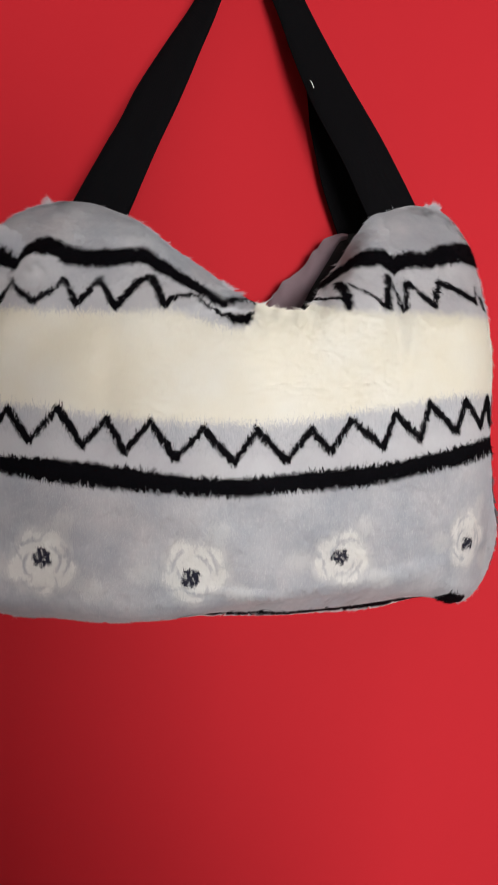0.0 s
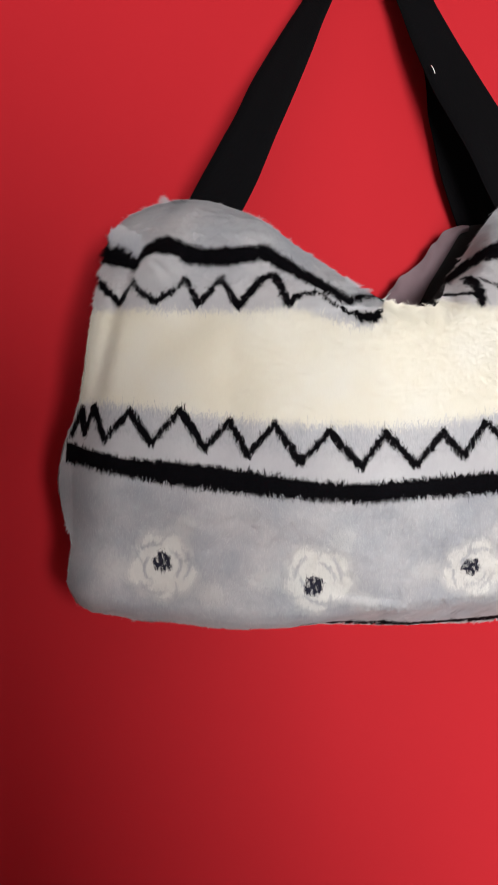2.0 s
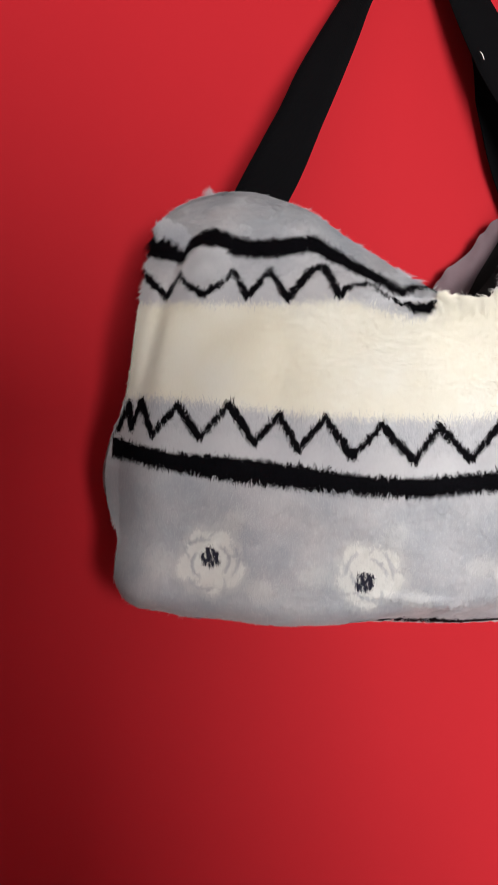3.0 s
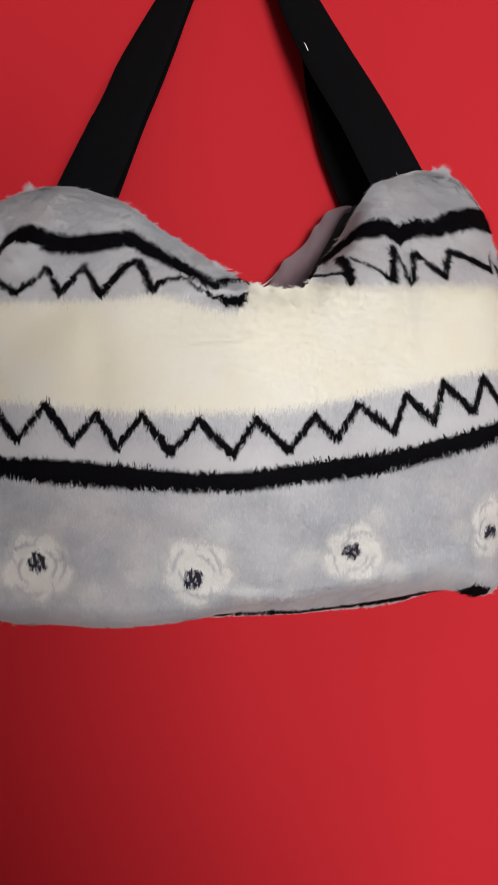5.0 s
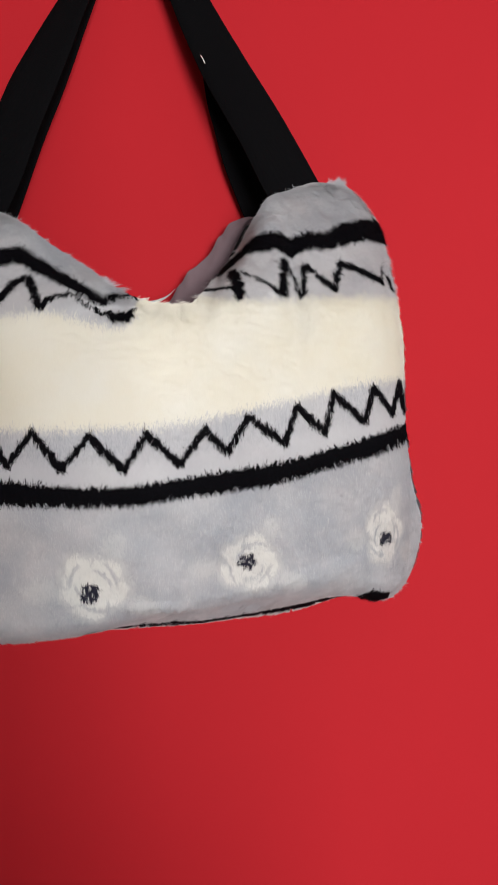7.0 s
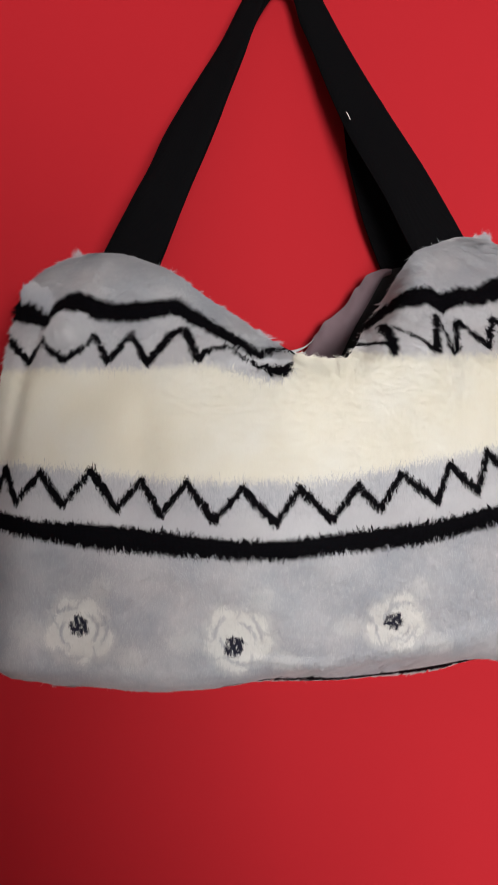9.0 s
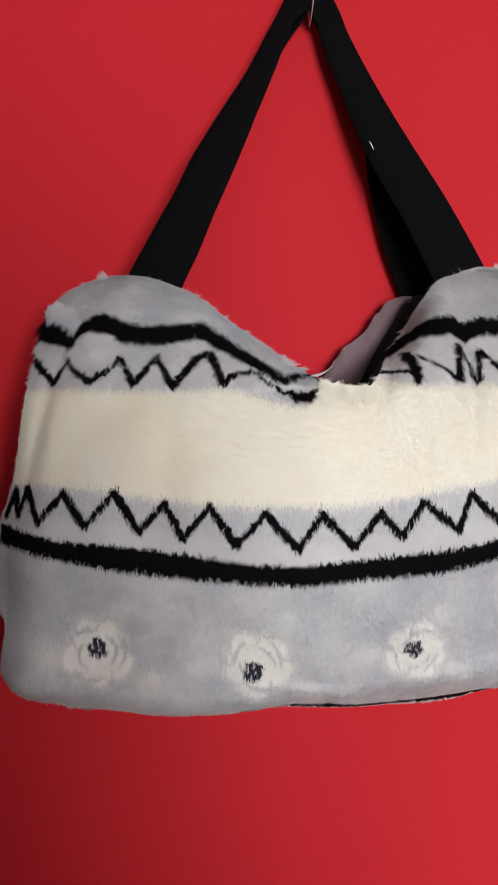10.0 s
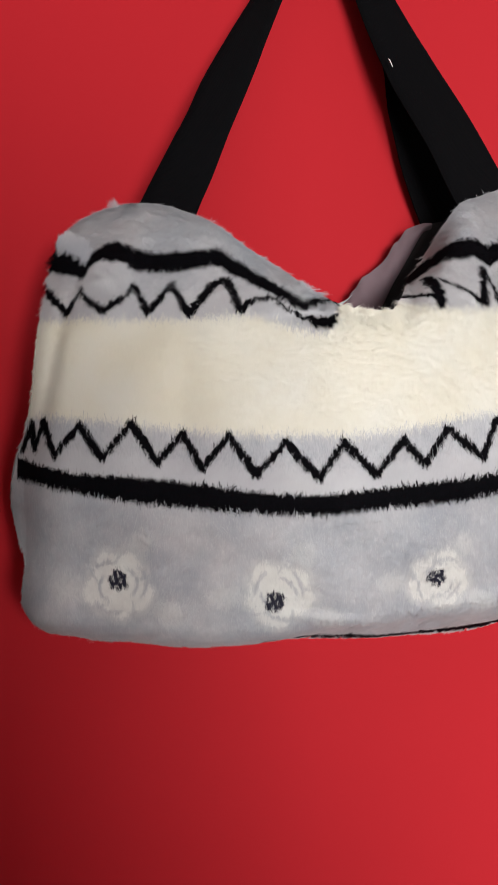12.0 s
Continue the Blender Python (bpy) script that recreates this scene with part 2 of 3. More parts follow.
STRIPE_LOW = lines((-0.25, 1.685), (-0.220, 1.678), (-0.189, 1.669), (-0.185, 1.679), (-0.178, 1.683), (-0.153, 1.674), (-0.121, 1.670), (-0.089, 1.676),
                   (-0.067, 1.664), (-0.040, 1.647), (-0.023, 1.637), (-0.006, 1.643), (0.006, 1.640), (0.008, 1.61), (0.046, 1.61), (0.048, 1.648), (0.062, 1.663), (0.086, 1.679), (0.112, 1.683), (0.125, 1.676),
                   (0.137, 1.683), (0.157, 1.684), (0.172, 1.689), (0.193, 1.695), (0.23, 1.693))
BAND_TOP = curve((-0.25, 1.530), (-0.193, 1.518), (-0.148, 1.515), (-0.092, 1.509), (-0.045, 1.503), (-0.012, 1.502), (0.022, 1.505), (0.073, 1.511), (0.104, 1.514),
                 (0.145, 1.522), (0.181, 1.531), (0.23, 1.544))
BAND_LOW = curve((-0.25, 1.514), (-0.194, 1.504), (-0.148, 1.497), (-0.105, 1.493), (-0.045, 1.489), (-0.012, 1.488), (0.022, 1.491), (0.056, 1.494), (0.091, 1.497),
                 (0.145, 1.508), (0.190, 1.518), (0.23, 1.531))
CREAM_LOW = curve((-0.25, 1.563), (-0.189, 1.559), (-0.105, 1.550), (-0.041, 1.546), (0.005, 1.546), (0.043, 1.549), (0.082, 1.556), (0.118, 1.562), (0.17, 1.572), (0.23, 1.578))
CREAM_TOP = curve((-0.25, 1.636), (-0.187, 1.635), (-0.105, 1.632), (-0.062, 1.634), (-0.041, 1.628), (-0.011, 1.620), (0.006, 1.632), (0.014, 1.645), (0.030, 1.650), (0.046, 1.645), (0.060, 1.642), (0.145, 1.641), (0.23, 1.645))
# corners of the two zigzag lines: x, z and half the stroke
ZIG_LOW = [(-0.242, 1.535), (-0.231, 1.556), (-0.229, 1.536), (-0.220, 1.557), (-0.210, 1.532), (-0.189, 1.554), (-0.172, 1.529), (-0.149, 1.555),
           (-0.130, 1.526), (-0.111, 1.547), (-0.097, 1.521), (-0.077, 1.545), (-0.057, 1.517), (-0.036, 1.540), (-0.012, 1.514), (0.006, 1.540),
           (0.029, 1.516), (0.049, 1.541), (0.065, 1.524), (0.082, 1.549), (0.109, 1.528), (0.120, 1.555), (0.141, 1.535), (0.150, 1.564),
           (0.174, 1.542), (0.183, 1.568), (0.200, 1.548), (0.208, 1.572), (0.213, 1.550)]
ZIG_TOP = [[(-0.228, 1.668, 2.2), (-0.213, 1.652, 2.6), (-0.201, 1.640, 2.4), (-0.191, 1.658, 0.7)],
           [(-0.190, 1.661, 2.0), (-0.186, 1.652, 2.6), (-0.172, 1.640, 2.4), (-0.159, 1.648, 2.2), (-0.148, 1.659, 2.0), (-0.137, 1.638, 2.4), (-0.120, 1.659, 1.8),
            (-0.106, 1.635, 2.5), (-0.087, 1.660, 2.6), (-0.078, 1.662, 2.8), (-0.068, 1.638, 3.0), (-0.058, 1.645, 1.6), (-0.045, 1.647, 1.0), (-0.034, 1.638, 0.8), (-0.022, 1.629, 1.0)],
           [(-0.020, 1.630, 1.5), (-0.013, 1.626, 3.0), (-0.004, 1.626, 3.0), (0.002, 1.631, 1.6)],
           [(0.055, 1.649, 1.2), (0.079, 1.648, 1.6)], [(0.077, 1.664, 3.4), (0.080, 1.643, 3.6)],
           [(0.083, 1.663, 0.9), (0.101, 1.653, 1.0), (0.113, 1.643, 1.8)], [(0.118, 1.671, 3.2), (0.114, 1.645, 3.2)],
           [(0.122, 1.667, 0.8), (0.129, 1.642, 1.4), (0.131, 1.643, 1.4), (0.135, 1.668, 2.0), (0.156, 1.647, 2.2), (0.165, 1.671, 2.6), (0.198, 1.656, 2.6)],
           [(0.199, 1.657, 1.4), (0.203, 1.672, 0.8)], [(0.206, 1.662, 1.4), (0.209, 1.650, 1.4)]]
# roses: heart x, z, turn, width, height, and how far the flower's middle lies from its heart
ROSES = [(-0.163, 1.437, 0.3, 1.10, 1.12, 0.000, -0.004), (-0.044, 1.422, 1.6, 1.08, 1.04, 0.003, 0.006), (0.077, 1.440, 2.5, 0.95, 0.92, 0.002, -0.002), (0.191, 1.449, 3.6, 0.66, 1.02, -0.001, 0.003)]


def stroke(x, z, pts):
    """How far outside a polyline's stroke each place lies, in metres (negative: inside)."""
    best = np.full(x.shape, 9.0)
    for (ax, az, ar), (bx, bz, br) in zip(pts, pts[1:]):
        dx, dz = bx - ax, bz - az
        t = np.clip(((x - ax) * dx + (z - az) * dz) / (dx * dx + dz * dz), 0, 1)
        best = np.minimum(best, np.hypot(x - ax - t * dx, z - az - t * dz) - 0.001 * (ar + t * (br - ar)))
    return best


GREY, PALE, CREAM, STRIPE, BAND, ZIGT, ZIGL, CORNER, ROSE, HEART, MIST = range(11)


def pattern(x, z, rng):
    """The kind of pile at each place of the front; rng frays the limits."""
    def fray(mm):
        return rng.normal(0, 0.001 * mm, x.shape)
    kind = np.full(x.shape, GREY)
    low, top = BAND_TOP(x), STRIPE_LOW(x)
    rag = 0.0006 * np.sin(1900 * x + 2.3 * np.sin(700 * z)) + 0.0005 * np.sin(3300 * x + 2.0 * np.sin(500 * z + 1)) + 0.0004 * np.sin(800 * x + 400 * z)
    kind[(z > low - 0.004) & (z < np.where((x > 0.007) & (x < 0.047), 1.7, top) + fray(1.5))] = PALE
    kind[(z > CREAM_LOW(x) + fray(2.4)) & (z < CREAM_TOP(x) + fray(2.4))] = CREAM
    shade = (kind == PALE) & (z < 1.59) & (z > 0.55 * BAND_TOP(x) + 0.45 * CREAM_LOW(x) + fray(2.5)) & (rng.random(x.shape) < 0.42)
    shade |= (kind == PALE) & (z > 1.655 + fray(2.5)) & (rng.random(x.shape) < 0.4)
    kind[shade] = GREY
    for i, (cx, cz, turn, wide, tall, ox, oz) in enumerate(ROSES):
        px, pz = (x - cx - ox) / wide, (z - cz - oz) / tall
        r, a = np.hypot(px, pz), np.arctan2(pz, px) + turn
        rim = 0.0245 + 0.0016 * np.cos(5 * a) + 0.0015 * np.cos(3 * a + 1) + 0.0008 * np.sin(9 * a)
        white = 0.90 / (1 + np.exp(-(rim - r) / 0.0021))
        for at, wave, wide_at in ((0.0185, 0.0022 * np.sin(2.5 * a), np.sin(3 * a + turn)), (0.0125, 0.0016 * np.sin(2 * a), np.sin(2 * a + 2 * turn))):
            white *= 1 - 0.9 * np.exp(-((r - at - wave) / 0.0013) ** 2) * np.clip(0.6 + wide_at, 0, 1)
        white *= 1 - 0.55 * (r > 0.015) * np.exp(-(np.sin(2.5 * a + 90 * r) / 0.16) ** 2)
        for la, lr, size in ((1.05, 0.032, 0.0125), (3.2, 0.036, 0.014), (5.8, 0.039, 0.013)):
            lx, lz = px - lr * np.cos(la), pz - lr * np.sin(la)
            leaf = np.hypot(lx * np.cos(la) + lz * np.sin(la), 1.5 * (lz * np.cos(la) - lx * np.sin(la)))
            white = np.maximum(white, 0.30 / (1 + np.exp((leaf - size) / 0.0022)))
        white = white + rng.normal(0, 0.10, x.shape)
        kind[(white > 0.18) & (kind == GREY)] = MIST + 10 * i
        kind[(white > 0.60) & (kind == MIST + 10 * i)] = ROSE + 10 * i
        heart = np.hypot(x - cx, z - cz) < (0.0076 if i < 2 else 0.0068) + 0.0006 * np.sin(4 * a + 2 * turn) + 0.0006 * np.sin(7 * a) + fray(0.6) - 0.0014 * (wide < 0.8) * np.abs(np.cos(a - turn))
        for sx, sz in ((0.002, -0.0015), (-0.0035, 0.001), (0.0005, 0.004), (-0.001, -0.005)):
            heart &= ~((np.hypot(x - cx - sx, z - cz - sz) < 0.0015) & (rng.random(x.shape) < 0.4))
        kind[heart] = HEART + 10 * i
    kind[(z < low + 0.0014 + fray(0.5) + 0.7 * rag) & (z > BAND_LOW(x) + 0.0002 + fray(0.8) + rag)] = BAND
    kind[(kind == BAND) & (x < -0.2480 + fray(0.4))] = PALE
    kind[(z < STRIPE_TOP(x) + 0.0010 + fray(0.8) + rag) & (z > top + fray(0.6) + rag)] = STRIPE
    kind[(z < np.interp(x, [0.166, 0.181, 0.200], [1.396, 1.4055, 1.399]) + fray(0.4)) & (x > 0.167) & (x < 0.199)] = CORNER
    for (ax, az), (bx, bz) in zip(ZIG_LOW, ZIG_LOW[1:]):           # falling strokes are the heavier ones
        half = 3.3 if bz < az else 2.6
        kind[stroke(x, z - 0.0012, [(ax, az, half), (bx, bz, half)]) + fray(0.4) + 0.9 * rag < 0] = ZIGL
    for pts in ZIG_TOP:
        kind[stroke(x, z - 0.0008, [(px, pz, 1.3 * pr) for px, pz, pr in pts]) + fray(0.35) + 0.8 * rag < 0] = ZIGT
    return kind


# ---------------------------------------------------------------- the bag
def front_place(u, v):
    x = LEFT(1.55) + (RIGHT(1.55) - LEFT(1.55)) * u
    z = FOOT(x) + (RIM(x) - FOOT(x)) * v
    a, b = LEFT(z), RIGHT(z)
    x = a + (b - a) * u
    z = FOOT(x) + (RIM(x) - FOOT(x)) * v
    y = face(x, z)
    y = y + 0.013 * np.maximum(0, 1 - v / 0.060) ** 2.2                # rolls under at the foot
    y = y + 0.005 * np.maximum(0, (v - 0.955) / 0.045) ** 2          # and over at the rim
    return np.stack([x, y, z], -1)


def normals(place, u, v):
    e = 1e-3
    du = place(np.minimum(u + e, 1), v) - place(np.maximum(u - e, 0), v)
    dv = place(u, np.minimum(v + e, 1)) - place(u, np.maximum(v - e, 0))
    n = np.cross(du, dv)
    return n / np.linalg.norm(n, axis=-1, keepdims=True)


TUFT = np.random.default_rng(21).normal(0, 1, (6, 8191))


def tuft(p, cell):
    """The tuft that each hair belongs to: its number and the offset from the hair's root to its middle."""
    a = p[:, 0] + 0.6 * p[:, 1] + 0.0011 * np.sin(610 * p[:, 2]) + 0.0008 * np.sin(1370 * p[:, 2] + 2)
    b = p[:, 2] + 0.3 * p[:, 1] + 0.0011 * np.sin(540 * p[:, 0] + 1) + 0.0008 * np.sin(1190 * p[:, 0])
    ia, ib = np.floor(a / cell), np.floor(b / cell)
    number = ((ia * 7349 + ib * 9151) % 8191).astype(int)
    da = (ia + 0.5 + 0.2 * np.clip(TUFT[0, number], -1.5, 1.5)) * cell - a
    db = (ib + 0.5 + 0.2 * np.clip(TUFT[1, number], -1.5, 1.5)) * cell - b
    return number, np.stack([da, 0 * da, db], -1)


def hairs(place, count, rng, length=0.0065, lift=0.15, width=0.00026, comb=(0.0, 0.0, -1.0), weigh=None, flip=1, crest=None, shag=None, loft=None, wild=None):
    """Roots in u, v and corners of single-triangle hairs on a surface, combed one way and drawn together in tufts."""
    u, v = rng.random(count), rng.random(count)
    if weigh is not None:
        keep = rng.random(count) < weigh(u, v)
        u, v = u[keep], v[keep]
    p, n = place(u, v), flip * normals(place, u, v)
    small, gather = tuft(p, 0.0022)
    large, _ = tuft(p + np.array([0.37, 0, 0.53]), 0.0062)
    ruff = 0.5 if wild is None else wild(p[:, 0], p[:, 2])[:, None]
    swirl = 0.5 * np.sin(40 * p[:, 0] + 3 * np.sin(25 * p[:, 2]))
    d = np.array(comb) + np.stack([0.30 * swirl, 0 * swirl, 0 * swirl], -1) + rng.normal(0, 0.16, p.shape)
    d = d + (0.14 + 0.50 * ruff) * TUFT[2:5, small].T + 0.55 * ruff * TUFT[2:5, large].T
    d -= (d * n).sum(-1, keepdims=True) * n
    d /= np.linalg.norm(d, axis=-1, keepdims=True) + 1e-9
    up = lift * (0.8 + 0.4 * rng.random((len(p), 1)))
    if loft is not None:
        up = up * loft(p[:, 0], p[:, 2])[:, None]
    d = d * np.sqrt(1 - np.minimum(up, 0.98) ** 2) + n * up
    size = length * (0.75 + 0.35 * rng.random((len(p), 1))) * (1 + 0.16 * np.clip(TUFT[5, small], -2, 2)[:, None])
    if shag is not None:
        size = size * shag(p[:, 0], p[:, 2])[:, None]
    if crest is not None:                      # longer, ruffled pile near the rim
        c = crest(u, v)[:, None]
        d = d + c * np.stack([0.5 * rng.normal(size=len(p)), -0.6 + 0 * u, 0.9 + 0.4 * rng.normal(size=len(p))], -1)
        d /= np.linalg.norm(d, axis=-1, keepdims=True)
        size = size * (0.85 + 0.5 * c)
    across = np.cross(d, n)
    across /= np.linalg.norm(across, axis=-1, keepdims=True) + 1e-9
    root = p + n * 0.0005
    half = across * width * (0.7 + 0.6 * rng.random((len(p), 1)))
    gather -= (gather * n).sum(-1, keepdims=True) * n
    corners = np.stack([root - half, root + half, root + d * size + 0.7 * gather], 1)
    lean = flip * normals(place, u, np.minimum(v, 0.94))
    lean = lean + ruff * (0.07 * TUFT[2:5, small].T + 0.13 * TUFT[2:5, large].T)
    lean /= np.linalg.norm(lean, axis=1, keepdims=True)
    return u, v, corners, lean, p + 0.65 * gather + d * (0.5 * size)


def sheet(place, nu, nv):
    """Corner grid and quads of a surface."""
    u, v = np.meshgrid(np.linspace(0, 1, nu + 1), np.linspace(0, 1, nv + 1), indexing="ij")
    pts = place(u.ravel(), v.ravel())
    i = (np.arange(nu)[:, None] * (nv + 1) + np.arange(nv)[None, :]).ravel()
    quads = np.stack([i, i + nv + 1, i + nv + 2, i + 1], -1)
    return u.ravel(), v.ravel(), pts, quads


def pile(name, pts, quads, tris, mat, parent, label="", up=None):
    """One mesh from a piece of skin and the hairs on it."""
    used, inverse = np.unique(quads.ravel(), return_inverse=True)
    skin = pts[used]
    quads = inverse.reshape(quads.shape)
    loose = tris.reshape(-1, 3)
    verts = np.concatenate([skin, loose]) if len(skin) else loose
    me = bpy.data.meshes.new(name)
    nq, nt = len(quads), len(tris)
    me.vertices.add(len(verts))
    me.vertices.foreach_set("co", verts.astype(np.float32).ravel())
    me.loops.add(4 * nq + 3 * nt)
    me.loops.foreach_set("vertex_index", np.concatenate([quads.ravel(), len(skin) + np.arange(3 * nt)]).astype(np.int32))
    me.polygons.add(nq + nt)
    me.polygons.foreach_set("loop_start", np.concatenate([4 * np.arange(nq), 4 * nq + 3 * np.arange(nt)]).astype(np.int32))
    me.polygons.foreach_set("use_smooth", np.concatenate([np.ones(nq, bool), np.zeros(nt, bool)]))
    me.update(calc_edges=True)
    me.materials.append(mat)
    if up is not None and nt:            # hairs are shaded mostly as the skin they stand on
        own = np.cross(tris[:, 1] - tris[:, 0], tris[:, 2] - tris[:, 0])
        own /= np.linalg.norm(own, axis=1, keepdims=True) + 1e-12
        own *= np.sign((own * up).sum(1, keepdims=True))
        soft = 0.92 * up + 0.08 * own
        soft /= np.linalg.norm(soft, axis=1, keepdims=True)
        grid = np.zeros((len(skin), 3), np.float32)
        if len(skin):
            rough = np.empty(3 * len(verts), np.float32)
            me.vertex_normals.foreach_get("vector", rough)
            grid = rough.reshape(-1, 3)[:len(skin)]
        me.normals_split_custom_set_from_vertices(np.concatenate([grid, np.repeat(soft, 3, 0)]).astype(np.float32))
    ob = new(name, me)
    ob.parent = parent
    return tagged(ob, label)


def locks(rng, x, y, z, dx, dy, dz, length, each=80, spread=0.0022, width=0.0002):
    """Locks of longer hair: roots spread a little, tips drawn together."""
    n = len(x)
    root, way = np.stack([x, y, z], -1), np.stack([dx, dy, dz], -1)
    way = way / np.linalg.norm(way, axis=1, keepdims=True)
    tip = root + way * (length * (0.7 + 0.6 * rng.random((n, 1))))
    root, tip = np.repeat(root, each, 0), np.repeat(tip, each, 0)
    root = root + rng.normal(0, spread, root.shape) * np.array([1, 0.2, 1])
    tip = tip + rng.normal(0, 0.6 * spread, tip.shape)
    side = np.cross(tip - root, np.array([0.0, -1.0, 0.0]))
    side /= np.linalg.norm(side, axis=1, keepdims=True) + 1e-9
    return np.stack([root - side * width, root + side * width, tip], 1)


def ruffles(rng):
    """Ruffled pile: the puff, the drooping corner, the edge of the mouth and two tufts on the rim."""
    def many(n):
        return rng.normal(0, 1, n), rng.random(n)
    a, b = many(110)                                             # puff under the stripe
    r, turn = 0.013 * np.sqrt(b), rng.uniform(0, 2 * np.pi, 110)
    x, z = -0.169 + 1.1 * r * np.cos(turn), 1.666 + 0.8 * r * np.sin(turn)
    yield PALE, locks(rng, x, face(x, z) - 0.0015, z, (x + 0.168) / 0.013 + 0.15 * a, -0.35 + 0 * a, (z - 1.678) / 0.011 + 0.1 * a, 0.0085)
    a, b = many(70)                                              # corner drooping over the stripe
    x = -0.214 + 0.029 * b
    z = np.minimum(STRIPE_TOP(x) + 0.001 + 0.011 * rng.random(70), RIM(x) - 0.009)
    yield GREY, locks(rng, x, face(x, z) - 0.0015, z, -0.25 + 0.3 * a, -0.2 + 0 * a, -0.9 + 0 * a, 0.0085)
    a, b = many(60)                                              # edge of the mouth
    x = 0.004 + 0.040 * b
    z = RIM(x) - 0.004 - 0.010 * rng.random(60)
    yield CREAM, locks(rng, x, face(x, z) - 0.0005, z, -0.4 + 0.7 * a, -0.3 + 0 * a, 0.2 + 0.6 * rng.normal(0, 1, 60), 0.0048, width=0.00013)
    a, b = many(3)                                               # tufts on the rim
    x = -0.172 + 0.002 * a
    z = RIM(x) - 0.004
    yield GREY, locks(rng, x, face(x, z) + 0.003, z, -0.5 + 0.2 * a, -0.15 + 0 * a, 0.8 + 0 * a, 0.0075, 30, width=0.00015)
    a, b = many(14)
    x = 0.168 + 0.012 * b
    z = RIM(x) - 0.004
    yield GREY, locks(rng, x, face(x, z) + 0.003, z, 0.2 + 0.3 * a, -0.15 + 0 * a, 0.8 + 0 * a, 0.0065, 40, width=0.00015)


def tote_bag():
    rng = np.random.default_rng(7)
    bag = tagged(new("tote_bag"), "grey and cream plush tote bag with black zigzags and white roses", "bag")
    bag.location = (0, 0, 0)

    # front, cut along its pattern
    u, v, pts, quads = sheet(front_place, 300, 230)
    mid = pts[quads].mean(1)
    skin_kind = pattern(mid[:, 0], mid[:, 2], np.random.default_rng(1))
    hu, hv, tris, tn, spot = hairs(front_place, 900000, rng, weigh=lambda a, b: (RIM(-0.234 + 0.445 * a) - FOOT(-0.234 + 0.445 * a)) / 0.36,
                          crest=lambda a, b: np.clip((b - 0.93) / 0.07, 0, 1) ** 1.5 * (0.06 + 0.15 * np.exp(-((a - 0.128) / 0.012) ** 2) + 0.2 * np.exp(-((a - 0.915) / 0.03) ** 2)),
                          shag=lambda x, z: 1 + 0.25 * (z > 1.64) + bump(x, z, -0.168, 1.672, 0.022, 0.022, 0.4) + bump(x, z, -0.205, 1.70, 0.025, 0.02, 0.6) + bump(x, z, 0.025, 1.63, 0.03, 0.02, 0.25)
                          + bump(x, z, 0.17, 1.73, 0.03, 0.03, 0.4),
                          loft=lambda x, z: 0.7 + 0.3 * np.clip((z - 1.63) / 0.02, 0, 1),
                          wild=lambda x, z: 0.22 + 0.68 * np.clip((z - 1.64) / 0.02, 0, 1) - 0.15 * (np.abs(z - 1.59) < 0.035) - 0.75 * np.exp(-((RIM(x) - z) / 0.010) ** 2) * (z > 1.66))
    hair_kind = pattern(spot[:, 0], spot[:, 2], rng)
    for kind, extra in ruffles(rng):
        tris, hair_kind = np.concatenate([tris, extra]), np.concatenate([hair_kind, np.full(len(extra), kind)])
        facing = np.array([0.06, -0.96, 0.16]) + rng.normal(0, 0.05, (len(extra), 3))
        tn = np.concatenate([tn, facing / np.linalg.norm(facing, axis=1, keepdims=True)])
    pieces = [(GREY, "front_panel", FUR_GREY, "grey plush fur panel"), (PALE, "zigzag_ground", FUR_PALE, "pale grey plush fur"),
              (CREAM, "cream_band", FUR_CREAM, "broad cream plush band"), (STRIPE, "upper_stripe", FUR_BLACK, "wavy black fur stripe below the rim"),
              (BAND, "lower_stripe", FUR_BLACK, "curved black fur stripe"), (ZIGT, "upper_zigzag", FUR_BLACK, "crumpled black zigzag line"),
              (ZIGL, "lower_zigzag", FUR_BLACK, "black zigzag line"), (CORNER, "corner_stripe", FUR_BLACK, "black fur stripe folded in at the corner")]
    for kind, name, mat, label in pieces:
        pile(name, pts, quads[skin_kind == kind], tris[hair_kind == kind], mat, bag, label, tn[hair_kind == kind])
    for i in range(4):
        rose = pile("rose", pts, quads[skin_kind == ROSE + 10 * i], tris[hair_kind == ROSE + 10 * i], FUR_WHITE, bag, "off-white fur rose", tn[hair_kind == ROSE + 10 * i])
        pile("petal_edge", pts, quads[skin_kind == MIST + 10 * i], tris[hair_kind == MIST + 10 * i], FUR_MIST, rose, "greyish petal folds and leaves", tn[hair_kind == MIST + 10 * i])
        pile("rose_heart", pts, quads[skin_kind == HEART + 10 * i], tris[hair_kind == HEART + 10 * i], FUR_NAVY, rose, "dark navy fur heart", tn[hair_kind == HEART + 10 * i])

    # sides, from the front's edges back to the wall
    def left_place(a, b):
        p = front_place(0 * a, b)
        back = WALL_Y - 0.012
        x = p[..., 0] - 0.003 * np.sin(np.pi * np.minimum(a * 1.1, 1)) - 0.004 * np.sin(np.pi / 2 * np.minimum(1, 2.2 * a)) * np.exp(-((p[..., 2] - 1.498) / 0.033) ** 2) + 0.03 * a * (p[..., 2] > 1.6) * (p[..., 2] - 1.6) / 0.1
        return np.stack([x, p[..., 1] + (back - p[..., 1]) * a, p[..., 2]], -1)

    def right_place(a, b):
        p = front_place(0 * a + 1, b)
        back = WALL_Y - 0.012
